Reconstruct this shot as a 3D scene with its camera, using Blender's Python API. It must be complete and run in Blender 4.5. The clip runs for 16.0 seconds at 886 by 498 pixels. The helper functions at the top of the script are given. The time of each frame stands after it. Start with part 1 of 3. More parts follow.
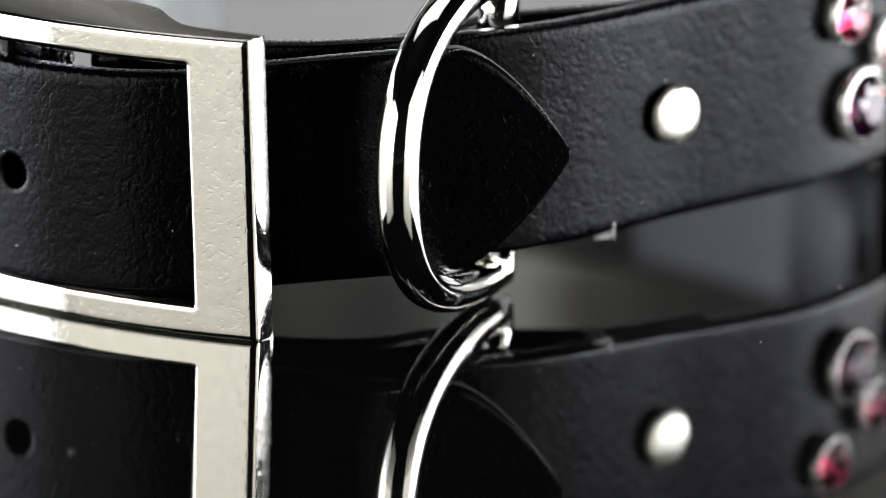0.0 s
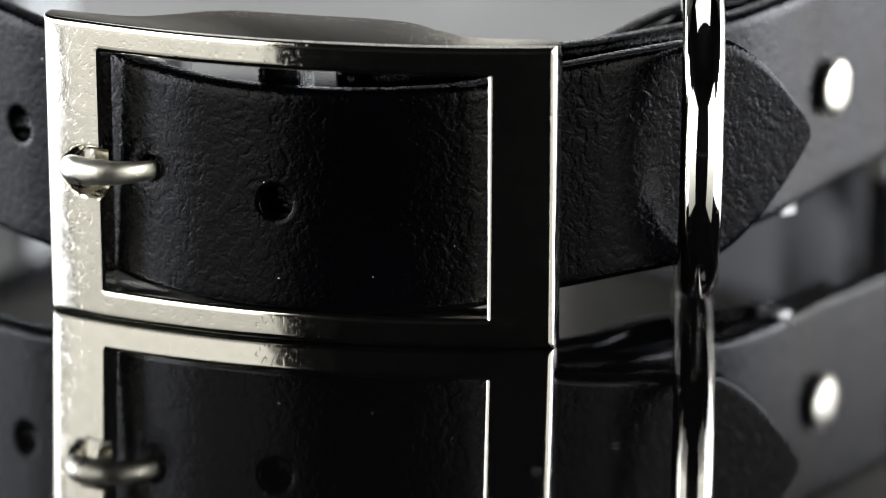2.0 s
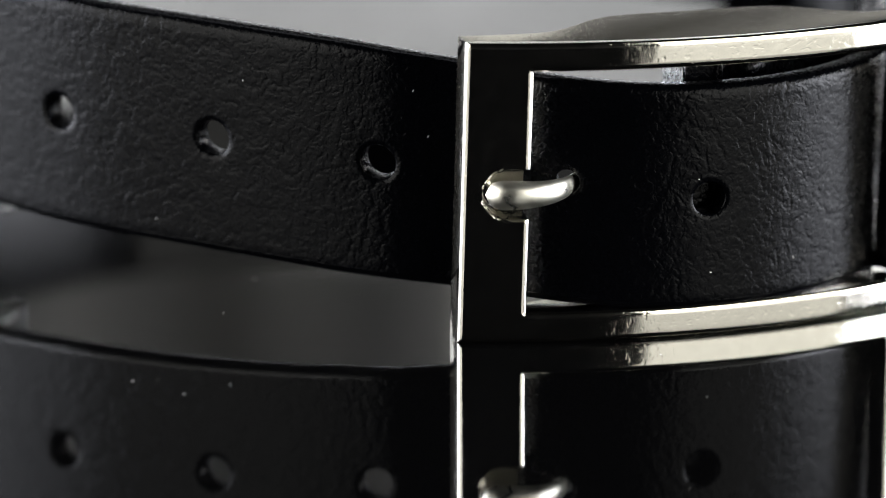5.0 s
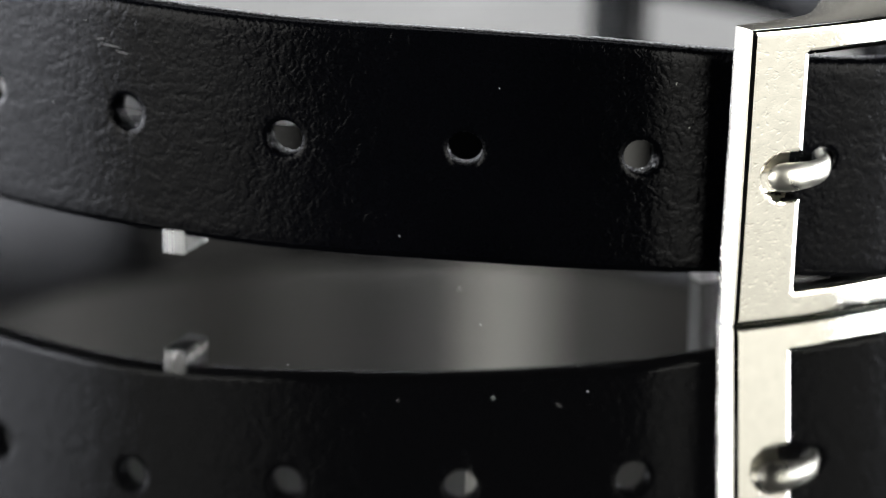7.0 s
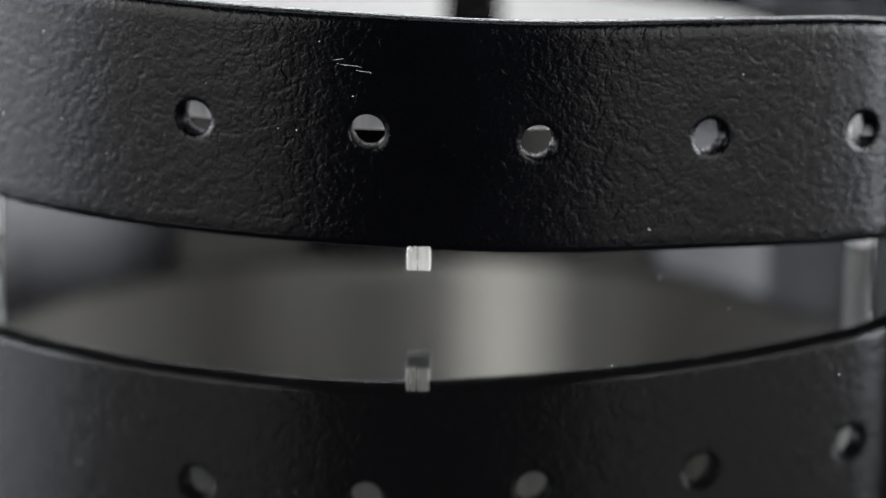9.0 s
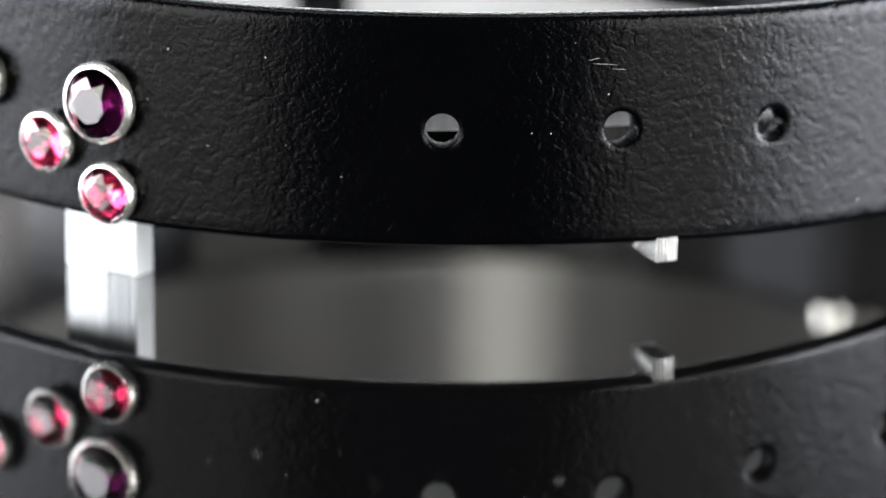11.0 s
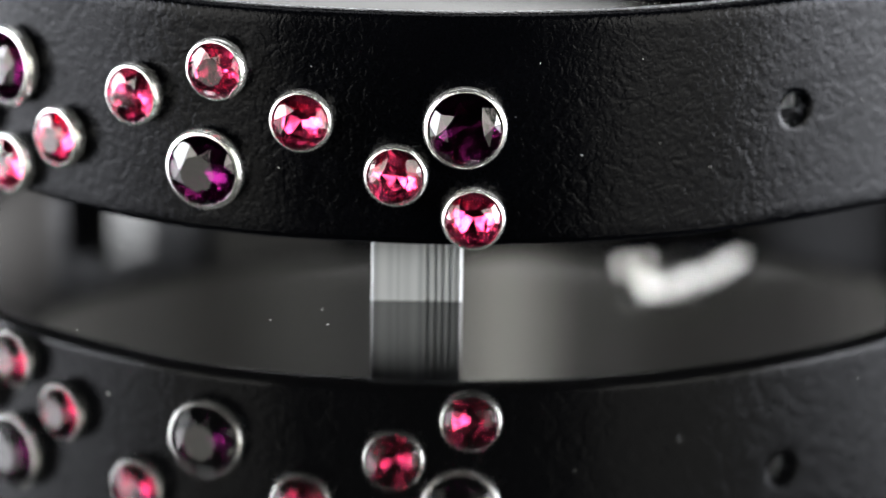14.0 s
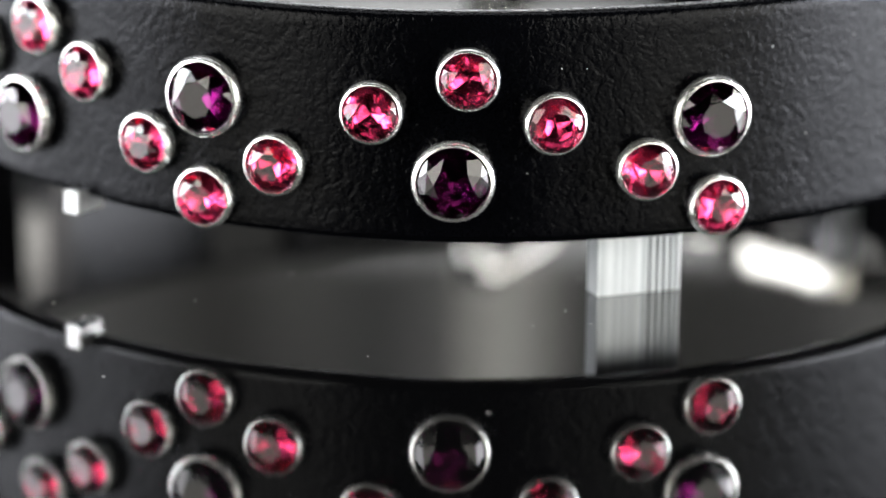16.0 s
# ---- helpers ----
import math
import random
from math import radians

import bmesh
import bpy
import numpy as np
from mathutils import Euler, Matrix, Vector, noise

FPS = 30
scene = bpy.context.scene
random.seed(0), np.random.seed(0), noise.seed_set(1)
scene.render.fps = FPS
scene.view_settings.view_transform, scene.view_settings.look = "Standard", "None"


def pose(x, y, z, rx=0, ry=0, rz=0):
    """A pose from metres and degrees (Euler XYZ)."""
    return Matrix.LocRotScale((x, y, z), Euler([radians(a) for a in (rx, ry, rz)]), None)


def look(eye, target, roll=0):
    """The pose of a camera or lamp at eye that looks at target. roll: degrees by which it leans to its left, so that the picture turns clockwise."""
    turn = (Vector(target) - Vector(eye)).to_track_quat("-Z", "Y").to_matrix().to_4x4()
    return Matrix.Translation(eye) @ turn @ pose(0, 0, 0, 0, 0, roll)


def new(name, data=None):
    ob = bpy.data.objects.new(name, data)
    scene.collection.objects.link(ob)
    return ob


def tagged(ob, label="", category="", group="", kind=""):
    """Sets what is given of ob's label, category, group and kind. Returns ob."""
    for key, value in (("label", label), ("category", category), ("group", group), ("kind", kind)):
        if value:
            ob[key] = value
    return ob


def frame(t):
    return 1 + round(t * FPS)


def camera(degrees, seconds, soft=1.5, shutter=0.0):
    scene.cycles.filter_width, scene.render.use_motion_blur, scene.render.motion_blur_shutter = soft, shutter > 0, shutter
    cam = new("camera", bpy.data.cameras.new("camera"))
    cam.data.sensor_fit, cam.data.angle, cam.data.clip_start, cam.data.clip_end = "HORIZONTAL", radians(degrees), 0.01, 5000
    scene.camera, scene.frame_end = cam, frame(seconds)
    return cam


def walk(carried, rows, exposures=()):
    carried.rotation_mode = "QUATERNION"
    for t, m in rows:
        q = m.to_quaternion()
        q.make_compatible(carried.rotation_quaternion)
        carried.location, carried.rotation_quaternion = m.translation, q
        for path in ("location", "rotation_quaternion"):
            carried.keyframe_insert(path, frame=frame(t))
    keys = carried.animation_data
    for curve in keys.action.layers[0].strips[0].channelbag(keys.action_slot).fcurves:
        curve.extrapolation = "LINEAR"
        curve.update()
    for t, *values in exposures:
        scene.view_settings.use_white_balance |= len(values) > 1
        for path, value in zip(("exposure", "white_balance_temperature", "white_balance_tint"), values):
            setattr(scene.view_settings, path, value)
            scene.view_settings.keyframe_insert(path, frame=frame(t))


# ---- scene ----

MM = 0.001
TURN = 10.5009          # degrees a second, counter-clockwise seen from above
SECONDS = 16.0

# ---------------------------------------------------------------- camera
cam = camera(12.72, SECONDS, soft=0.75)
STAND = (pose(0, -0.5, 0.13056) @ pose(0, 0, 0, 0, 0, -0.181)
         @ pose(0, 0, 0, 90 - 16.14) @ pose(0, 0, 0, 0, 0, 0.658))
cam.data.dof.use_dof = True
cam.data.dof.focus_distance = 0.432
cam.data.dof.aperture_fstop = 12.0
walk(cam, [(0.0, STAND), (SECONDS, STAND)], exposures=[
    (0.0, -0.9), (3.5, -0.88), (6.4, -0.65), (8.0, -0.15), (9.5, 0.15), (11.0, 0.15), (13.0, -0.3), (15.0, -0.5), (SECONDS, -0.45)])

# ---------------------------------------------------------------- light
world = bpy.data.worlds.new("studio_dark")
scene.world = world
world.use_nodes = True
world.node_tree.nodes["Background"].inputs[0].default_value = (0.5, 0.52, 0.56, 1)
world.node_tree.nodes["Background"].inputs[1].default_value = 0.004


def area(name, eye, target, w, h, watts, colour):
    lamp = bpy.data.lights.new(name, "AREA")
    lamp.shape, lamp.size, lamp.size_y = "RECTANGLE", w, h
    lamp.energy, lamp.color = watts, colour
    ob = new(name, lamp)
    ob.matrix_world = look(eye, target)
    return ob


area("softbox_left", (-0.361, -0.405, 0.12), (0.039, -0.227, 0.06), 0.339, 0.32, 2.24, (1.0, 0.985, 0.90))
area("softbox_right", (0.361, -0.405, 0.12), (-0.039, -0.227, 0.06), 0.339, 0.32, 2.24, (1.0, 0.985, 0.89))
area("side_panel_left", (-0.52, -0.05, 0.105), (0, -0.07, 0.09), 0.46, 0.29, 9.4, (0.95, 0.97, 1.0))
area("side_panel_right", (0.52, -0.05, 0.075), (0, -0.07, 0.06), 0.50, 0.22, 12.0, (0.95, 0.97, 1.0))
area("rear_panel_left", (-0.54, 0.36, 0.10), (0, 0.02, 0.08), 0.34, 0.26, 3.5, (0.95, 0.97, 1.0))
area("rear_panel_right", (0.54, 0.36, 0.10), (0, 0.02, 0.08), 0.34, 0.26, 4.0, (1.0, 0.97, 0.92))
area("softbox_top", (0.0, 0.12, 0.46), (0, -0.02, 0), 0.44, 0.26, 0.8, (0.95, 0.975, 1.0))
spot = area("card_light", (0.0, 0.10, 0.33), (0, 0.345, 0.03), 0.55, 0.12, 0.66, (1.0, 0.995, 0.98))
spot.data.spread = radians(75)


# ---------------------------------------------------------------- materials
def material(name):
    m = bpy.data.materials.new(name)
    m.use_nodes = True
    t = m.node_tree
    return m, t, t.nodes["Principled BSDF"]


def node(t, kind, **sockets):
    n = t.nodes.new(kind)
    for k, v in sockets.items():
        n.inputs[k.replace("_", " ")].default_value = v
    return n


def ramp(t, fac, stops, kind="LINEAR"):
    n = t.nodes.new("ShaderNodeValToRGB")
    n.color_ramp.interpolation = kind
    e = n.color_ramp.elements
    while len(e) < len(stops):
        e.new(0.5)
    for el, (at, c) in zip(e, stops):
        el.position, el.color = at, (*c, 1) if len(c) == 3 else c
    t.links.new(fac, n.inputs[0])
    return n


def bump(t, height, strength, distance, normal=None):
    n = node(t, "ShaderNodeBump", Strength=strength, Distance=distance)
    t.links.new(height, n.inputs["Height"])
    if normal:
        t.links.new(normal, n.inputs["Normal"])
    return n.outputs[0]


def coords(t, scale=(1, 1, 1)):
    c = t.nodes.new("ShaderNodeTexCoord")
    m = node(t, "ShaderNodeMapping", Scale=scale)
    t.links.new(c.outputs["Object"], m.inputs[0])
    return m.outputs[0]


def leather(name="black_leather", lo=0.235, hi=0.315, grain=0.75, ior=1.20):
    """Black pebbled strap: short wandering creases over a fine grain."""
    m, t, b = material(name)
    co = coords(t)
    def creases(scale, bend, width):
        """Thin wandering furrows where a smooth field crosses its middle value."""
        n = node(t, "ShaderNodeTexNoise", Scale=scale, Detail=2.0, Roughness=0.55, Distortion=bend)
        t.links.new(co, n.inputs["Vector"])
        sub = t.nodes.new("ShaderNodeMath")
        sub.operation = "SUBTRACT"
        sub.inputs[1].default_value = 0.5
        t.links.new(n.outputs["Fac"], sub.inputs[0])
        ab = t.nodes.new("ShaderNodeMath")
        ab.operation = "ABSOLUTE"
        t.links.new(sub.outputs[0], ab.inputs[0])
        return ramp(t, ab.outputs[0], [(0.0, (0, 0, 0)), (width, (1, 1, 1))], "EASE").outputs[0]
    patch = node(t, "ShaderNodeTexNoise", Scale=120.0, Detail=2.0)
    t.links.new(co, patch.inputs["Vector"])
    where = ramp(t, patch.outputs["Fac"], [(0.36, (0.5, 0.5, 0.5)), (0.62, (1, 1, 1))])
    fine = node(t, "ShaderNodeTexNoise", Scale=2600.0, Detail=3.0)
    t.links.new(co, fine.inputs["Vector"])
    n1 = node(t, "ShaderNodeBump", Distance=0.000038 * grain)
    t.links.new(where.outputs[0], n1.inputs["Strength"])
    t.links.new(creases(350.0, 0.3, 0.10), n1.inputs["Height"])
    n2 = bump(t, creases(820.0, 0.2, 0.12), 0.9, 0.000024 * grain, n1.outputs[0])
    n3 = bump(t, fine.outputs["Fac"], 0.3, 0.00003 * grain, n2)
    tone = node(t, "ShaderNodeTexNoise", Scale=45.0, Detail=4.0)
    t.links.new(co, tone.inputs["Vector"])
    col = ramp(t, tone.outputs["Fac"], [(0.3, (0.0008, 0.0009, 0.0013)), (0.7, (0.0016, 0.0017, 0.0024))])
    rough = ramp(t, fine.outputs["Fac"], [(0.3, (lo, lo, lo)), (0.7, (hi, hi, hi))])
    # waxed finish: a short-tailed gloss over a nearly black dye
    t.nodes.remove(b)
    dye = node(t, "ShaderNodeBsdfDiffuse")
    wax = node(t, "ShaderNodeBsdfGlossy", Color=(0.95, 0.955, 1.0, 1))
    wax.distribution = "BECKMANN"
    fres = node(t, "ShaderNodeFresnel", IOR=ior)
    mix = t.nodes.new("ShaderNodeMixShader")
    t.links.new(col.outputs[0], dye.inputs["Color"])
    t.links.new(rough.outputs[0], wax.inputs["Roughness"])
    for n in (dye, wax, fres):
        t.links.new(n3, n.inputs["Normal"])
    t.links.new(fres.outputs[0], mix.inputs[0])
    t.links.new(dye.outputs[0], mix.inputs[1])
    t.links.new(wax.outputs[0], mix.inputs[2])
    t.links.new(mix.outputs[0], t.nodes["Material Output"].inputs["Surface"])
    return m


def chrome(name, colour, rough, pits):
    m, t, b = material(name)
    co = coords(t)
    b.inputs["Metallic"].default_value = 1.0
    n = node(t, "ShaderNodeTexNoise", Scale=700.0, Detail=3.0)
    t.links.new(co, n.inputs["Vector"])
    col = ramp(t, n.outputs["Fac"], [(0.3, tuple(c * 0.93 for c in colour)), (0.7, colour)])
    t.links.new(col.outputs[0], b.inputs["Base Color"])
    r = ramp(t, n.outputs["Fac"], [(0.3, (rough * 0.7,) * 3), (0.75, (rough * 1.3,) * 3)])
    t.links.new(r.outputs[0], b.inputs["Roughness"])
    if pits:
        p = node(t, "ShaderNodeTexNoise", Scale=1700.0, Detail=2.0)
        t.links.new(co, p.inputs["Vector"])
        dots = ramp(t, p.outputs["Fac"], [(0.28, (0, 0, 0)), (0.42, (1, 1, 1))])
        n1 = bump(t, dots.outputs[0], 0.4, 0.000016)
        w = node(t, "ShaderNodeTexNoise", Scale=230.0, Detail=2.0)
        t.links.new(co, w.inputs["Vector"])
        t.links.new(bump(t, w.outputs["Fac"], pits, 0.0002, n1), b.inputs["Normal"])
    return m


def crystal(name, colour, ior=1.7):
    m, t, b = material(name)
    b.inputs["Base Color"].default_value = (*colour, 1)
    b.inputs["Roughness"].default_value = 0.0
    b.inputs["IOR"].default_value = ior
    b.inputs["Transmission Weight"].default_value = 1.0
    return m


def acrylic_black():
    m, t, b = material("black_gloss_acrylic")
    co = coords(t)
    n = node(t, "ShaderNodeTexNoise", Scale=60.0, Detail=3.0)
    t.links.new(co, n.inputs["Vector"])
    r = ramp(t, n.outputs["Fac"], [(0.3, (0.03,) * 3), (0.8, (0.05,) * 3)])
    t.links.new(r.outputs[0], b.inputs["Roughness"])
    b.inputs["Base Color"].default_value = (0.002, 0.002, 0.0022, 1)
    b.inputs["IOR"].default_value = 1.68
    return m


def acrylic_clear(name, rough, tint, through_it, saw):
    """Cut clear plastic with saw lines up its height."""
    m, t, b = material(name)
    co = coords(t, (1300, 1300, 14))
    n = node(t, "ShaderNodeTexNoise", Scale=1.0, Detail=3.0)
    t.links.new(co, n.inputs["Vector"])
    t.links.new(bump(t, n.outputs["Fac"], saw, 0.0004), b.inputs["Normal"])
    col = ramp(t, n.outputs["Fac"], [(0.35, tuple(c * 0.75 for c in tint)), (0.62, tint)])
    t.links.new(col.outputs[0], b.inputs["Base Color"])
    b.inputs["Roughness"].default_value = rough
    b.inputs["IOR"].default_value = 1.49
    b.inputs["Transmission Weight"].default_value = through_it
    return m


def cloth(name, colour, patch_tone=0.9):
    m, t, b = material(name)
    co = coords(t)
    n = node(t, "ShaderNodeTexNoise", Scale=18.0, Detail=5.0)
    t.links.new(co, n.inputs["Vector"])
    col = ramp(t, n.outputs["Fac"], [(0.3, tuple(c * patch_tone for c in colour)), (0.7, colour)])
    t.links.new(col.outputs[0], b.inputs["Base Color"])
    f = node(t, "ShaderNodeTexNoise", Scale=1500.0, Detail=2.0)
    t.links.new(co, f.inputs["Vector"])
    t.links.new(bump(t, f.outputs["Fac"], 0.3, 0.0003), b.inputs["Normal"])
    b.inputs["Roughness"].default_value = 0.9
    return m


def fold_lit(name, pale, dark):
    """Grey cloth with painted fold light: soft paler lengthwise bands, one wide pale band."""
    m, t, b = material(name)
    # lit and shaded sides of the folds, painted as soft bands
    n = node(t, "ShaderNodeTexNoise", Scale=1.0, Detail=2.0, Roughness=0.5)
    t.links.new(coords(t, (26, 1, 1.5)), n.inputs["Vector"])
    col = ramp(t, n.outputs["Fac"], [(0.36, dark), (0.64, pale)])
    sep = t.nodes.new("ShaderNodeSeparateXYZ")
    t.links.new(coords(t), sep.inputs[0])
    # wide streak of light on one fold, put into the colour
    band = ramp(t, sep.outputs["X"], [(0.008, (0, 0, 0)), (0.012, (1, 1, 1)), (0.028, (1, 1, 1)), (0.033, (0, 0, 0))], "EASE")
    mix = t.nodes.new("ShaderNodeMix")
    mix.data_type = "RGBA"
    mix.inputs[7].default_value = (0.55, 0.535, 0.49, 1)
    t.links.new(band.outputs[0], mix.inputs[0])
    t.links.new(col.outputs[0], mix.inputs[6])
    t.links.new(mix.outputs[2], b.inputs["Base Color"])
    f = node(t, "ShaderNodeTexNoise", Scale=1500.0, Detail=2.0)
    t.links.new(coords(t), f.inputs["Vector"])
    t.links.new(bump(t, f.outputs["Fac"], 0.3, 0.0003), b.inputs["Normal"])
    b.inputs["Roughness"].default_value = 0.9
    return m


def brushed():
    """Sawn aluminium with lines up its height."""
    m, t, b = material("sawn_aluminium")
    n = node(t, "ShaderNodeTexNoise", Scale=1.0, Detail=3.0)
    t.links.new(coords(t, (1500, 1500, 18)), n.inputs["Vector"])
    g = node(t, "ShaderNodeTexNoise", Scale=900.0, Detail=3.0)
    t.links.new(coords(t), g.inputs["Vector"])
    t.links.new(bump(t, g.outputs["Fac"], 0.25, 0.0001, bump(t, n.outputs["Fac"], 0.28, 0.0003)), b.inputs["Normal"])
    col = ramp(t, n.outputs["Fac"], [(0.3, (0.42, 0.45, 0.47)), (0.6, (0.66, 0.68, 0.70))])
    t.links.new(col.outputs[0], b.inputs["Base Color"])
    b.inputs["Metallic"].default_value = 0.45
    b.inputs["Roughness"].default_value = 0.36
    return m


LEATHER = leather()
LINING = leather("smooth_lining", 0.11, 0.15, 0.1, 1.34)
BURNISHED = leather("burnished_edge", 0.16, 0.24, 0.3, 1.5)
CUT_EDGE = cloth("raw_cut_edge", (0.060, 0.060, 0.064))
NICKEL = chrome("satin_nickel", (0.91, 0.88, 0.81), 0.09, 0.17)
CHROME = chrome("polished_chrome", (0.93, 0.92, 0.88), 0.05, 0.0)
SILVER = chrome("silver_bezel", (0.98, 0.975, 0.96), 0.13, 0.08)
SILVER.node_tree.nodes["Principled BSDF"].inputs["Metallic"].default_value = 0.85
CAP = chrome("brushed_cap", (0.90, 0.88, 0.80), 0.36, 0.05)
ROSE = crystal("rose_crystal", (1.0, 0.065, 0.21))
PLUM = crystal("plum_crystal", (0.055, 0.003, 0.036))
FOIL = chrome("foil", (0.97, 0.95, 0.95), 0.13, 0.0)
PLATE = acrylic_black()
SAWN = brushed()
FROST = acrylic_clear("sawn_acrylic", 0.35, (0.90, 0.91, 0.92), 0.75, 0.2)
CLEAR = acrylic_clear("clear_acrylic", 0.07, (0.96, 0.97, 0.98), 0.72, 0.3)
# the card's grey patches imitate soft shading, put into its colour
WHITE_CLOTH = cloth("white_cloth", (0.66, 0.66, 0.66), 0.5)
# pale and dark tones here carry the painted light of the folds
GREY_CLOTH = fold_lit("grey_cloth", (0.150, 0.147, 0.139), (0.065, 0.063, 0.061))
LINT = cloth("lint", (0.75, 0.75, 0.74))
SCUFF = cloth("scuffed_grain", (0.15, 0.15, 0.155))
DARK = cloth("dark_wall", (0.008, 0.008, 0.0085))


# ---------------------------------------------------------------- mesh helpers
def part(name, bm, mat, parent=None, label="", smooth=True):
    me = bpy.data.meshes.new(name)
    bmesh.ops.recalc_face_normals(bm, faces=bm.faces[:])
    bm.to_mesh(me)
    bm.free()
    for p in me.polygons:
        p.use_smooth = smooth
    me.materials.append(mat)
    ob = new(name, me)
    ob.parent = parent
    if label:
        ob["label"] = label
    return ob


def sharp(ob, degrees=35):
    ob.data.set_sharp_from_angle(angle=radians(degrees))
    return ob


def thing(name, label, category, group=""):
    return tagged(new(name), label, category, group)


def box(bm, x0, x1, y0, y1, z0, z1, m=Matrix.Identity(4), bevel=0.0):
    r = bmesh.ops.create_cube(bm, size=1.0)
    for v in r["verts"]:
        v.co = m @ Vector((x0 + (v.co.x + 0.5) * (x1 - x0), y0 + (v.co.y + 0.5) * (y1 - y0), z0 + (v.co.z + 0.5) * (z1 - z0)))
    if bevel:
        edges = list({e for v in r["verts"] for e in v.link_edges})
        bmesh.ops.bevel(bm, geom=edges, offset=bevel, segments=3, profile=0.5, affect="EDGES")


def lathe(bm, profile, n, m):
    """Turns a list of (radius, height) round local z."""
    rings = []
    for r, h in profile:
        if r < 1e-9:
            rings.append([bm.verts.new(m @ Vector((0, 0, h)))])
        else:
            rings.append([bm.verts.new(m @ Vector((r * math.cos(2 * math.pi * i / n), r * math.sin(2 * math.pi * i / n), h))) for i in range(n)])
    for a, b in zip(rings, rings[1:]):
        for i in range(n):
            j = (i + 1) % n
            if len(a) == 1 and len(b) == 1:
                continue
            if len(a) == 1:
                bm.faces.new((a[0], b[i], b[j]))
            elif len(b) == 1:
                bm.faces.new((a[i], a[j], b[0]))
            else:
                bm.faces.new((a[i], a[j], b[j], b[i]))


def polar(a, r, z=0.0):
    """Place on the turntable: a degrees from the front, r and z in millimetres."""
    return Vector((r * math.sin(radians(a)), -r * math.cos(radians(a)), z)) * MM


def spline(xs, ys, x):
    """Smooth curve through given values (Catmull-Rom with uneven steps)."""
    i = max(0, min(len(xs) - 2, int(np.searchsorted(xs, x)) - 1))
    def slope(k):
        if k == 0:
            return (ys[1] - ys[0]) / (xs[1] - xs[0])
        if k == len(xs) - 1:
            return (ys[-1] - ys[-2]) / (xs[-1] - xs[-2])
        return (ys[k + 1] - ys[k - 1]) / (xs[k + 1] - xs[k - 1])
    h = xs[i + 1] - xs[i]
    u = (x - xs[i]) / h
    return ((2 * u**3 - 3 * u**2 + 1) * ys[i] + (u**3 - 2 * u**2 + u) * h * slope(i)
            + (3 * u**2 - 2 * u**3) * ys[i + 1] + (u**3 - u**2) * h * slope(i + 1))


# ---------------------------------------------------------------- plan of the collar (millimetres)
# buckle: middle of its chord, along it, and outwards
BC = Vector((65.6, -49.5))
BU = Vector((0.640, 0.768))
BN = Vector((0.768, -0.640))


def buckle_xy(u, n):
    return BC + BU * u + BN * n


# outer face of the strap from the pointed tail round to the fold on the buckle's bar: x, y, middle height
ROUTE = [(*buckle_xy(u, n), z) for u, n, z in (
    (52.6, -24.6, 19.7), (44, -17.0, 19.2), (34, -8.8, 18.4), (25.5, -4.0, 17.2), (19, 0.2, 16.2), (10, 3.9, 15.8), (0, 5.2, 15.7),
    (-10, 3.9, 15.9), (-19, 0.2, 16.6), (-25.5, -4.2, 17.3), (-34.8, -8.3, 18.4))]
ROUND = ((13.1, 77.4, 19.7), (-1.7, 77.0, 20.4), (-16, 77.2, 21.2), (-31, 76.6, 21.3), (-46, 76.6, 21.3), (-60, 76.2, 21.3),
         (-74, 75.7, 21.3), (-82, 75.5, 21.3), (-90, 74.5, 21.2), (-98, 73.4, 21.2), (-106, 72.4, 21.25), (-116, 70.8, 21.35), (-130, 69.2, 21.4),
         (-150, 67.5, 21.4), (-170, 66.0, 21.2), (-190, 65.0, 21.0), (-208, 64.4, 20.8), (-220, 64.4, 20.5), (-232, 64.6, 20.3),
         (-242, 64.2, 20.0), (-250, 64.9, 19.7), (-257, 67.2, 19.4), (-263, 69.8, 19.2), (-269, 72.4, 19.0), (-276, 74.0, 18.6),
         (-284, 76.5, 18.2))
for a, r, z in ROUND:
    p = polar(a, r) / MM
    ROUTE.append((p.x, p.y, z))
for u, n, z in ((16, -7.5, 17.3), (10, -3.6, 16.6), (5.6, -1.6, 16.2), (3.1, -3.2, 16.2), (3.4, -7.4, 16.2), (8, -10.4, 16.4), (20, -14.6, 17.0)):
    ROUTE.append((*buckle_xy(u, n), z))
# the returned end runs on inside, over the bar of the D-ring, to the rivet
BACK = 0.0
for a, r, z in ((77, 69.6, 17.2), (84, 63.6, 17.8), (90, 60.8, 18.6), (96, 60.6, 19.0), (103, 60.9, 19.3), (109, 59.8, 19.6), (116, 58.6, 19.9)):
    p = polar(a, r) / MM
    BACK += math.hypot(p.x - ROUTE[-1][0], p.y - ROUTE[-1][1])
    ROUTE.append((p.x, p.y, z))
WIDE = 25.2
THICK = 2.9


def resample(route, step):
    """Even steps along a smooth curve through the route."""
    s = [0.0]
    for p, q in zip(route, route[1:]):
        s.append(s[-1] + math.hypot(q[0] - p[0], q[1] - p[1]))
    fine = np.linspace(0, s[-1], 4000)
    xs = [spline(s, [p[0] for p in route], v) for v in fine]
    ys = [spline(s, [p[1] for p in route], v) for v in fine]
    zs = [spline(s, [p[2] for p in route], v) for v in fine]
    d = np.concatenate([[0], np.cumsum(np.hypot(np.diff(xs), np.diff(ys)))])
    n = int(round(d[-1] / step))
    at = np.linspace(0, d[-1], n + 1)
    return at, np.interp(at, d, xs), np.interp(at, d, ys), np.interp(at, d, zs)


LENGTH, LX, LY, LZ = resample(ROUTE, 0.5)
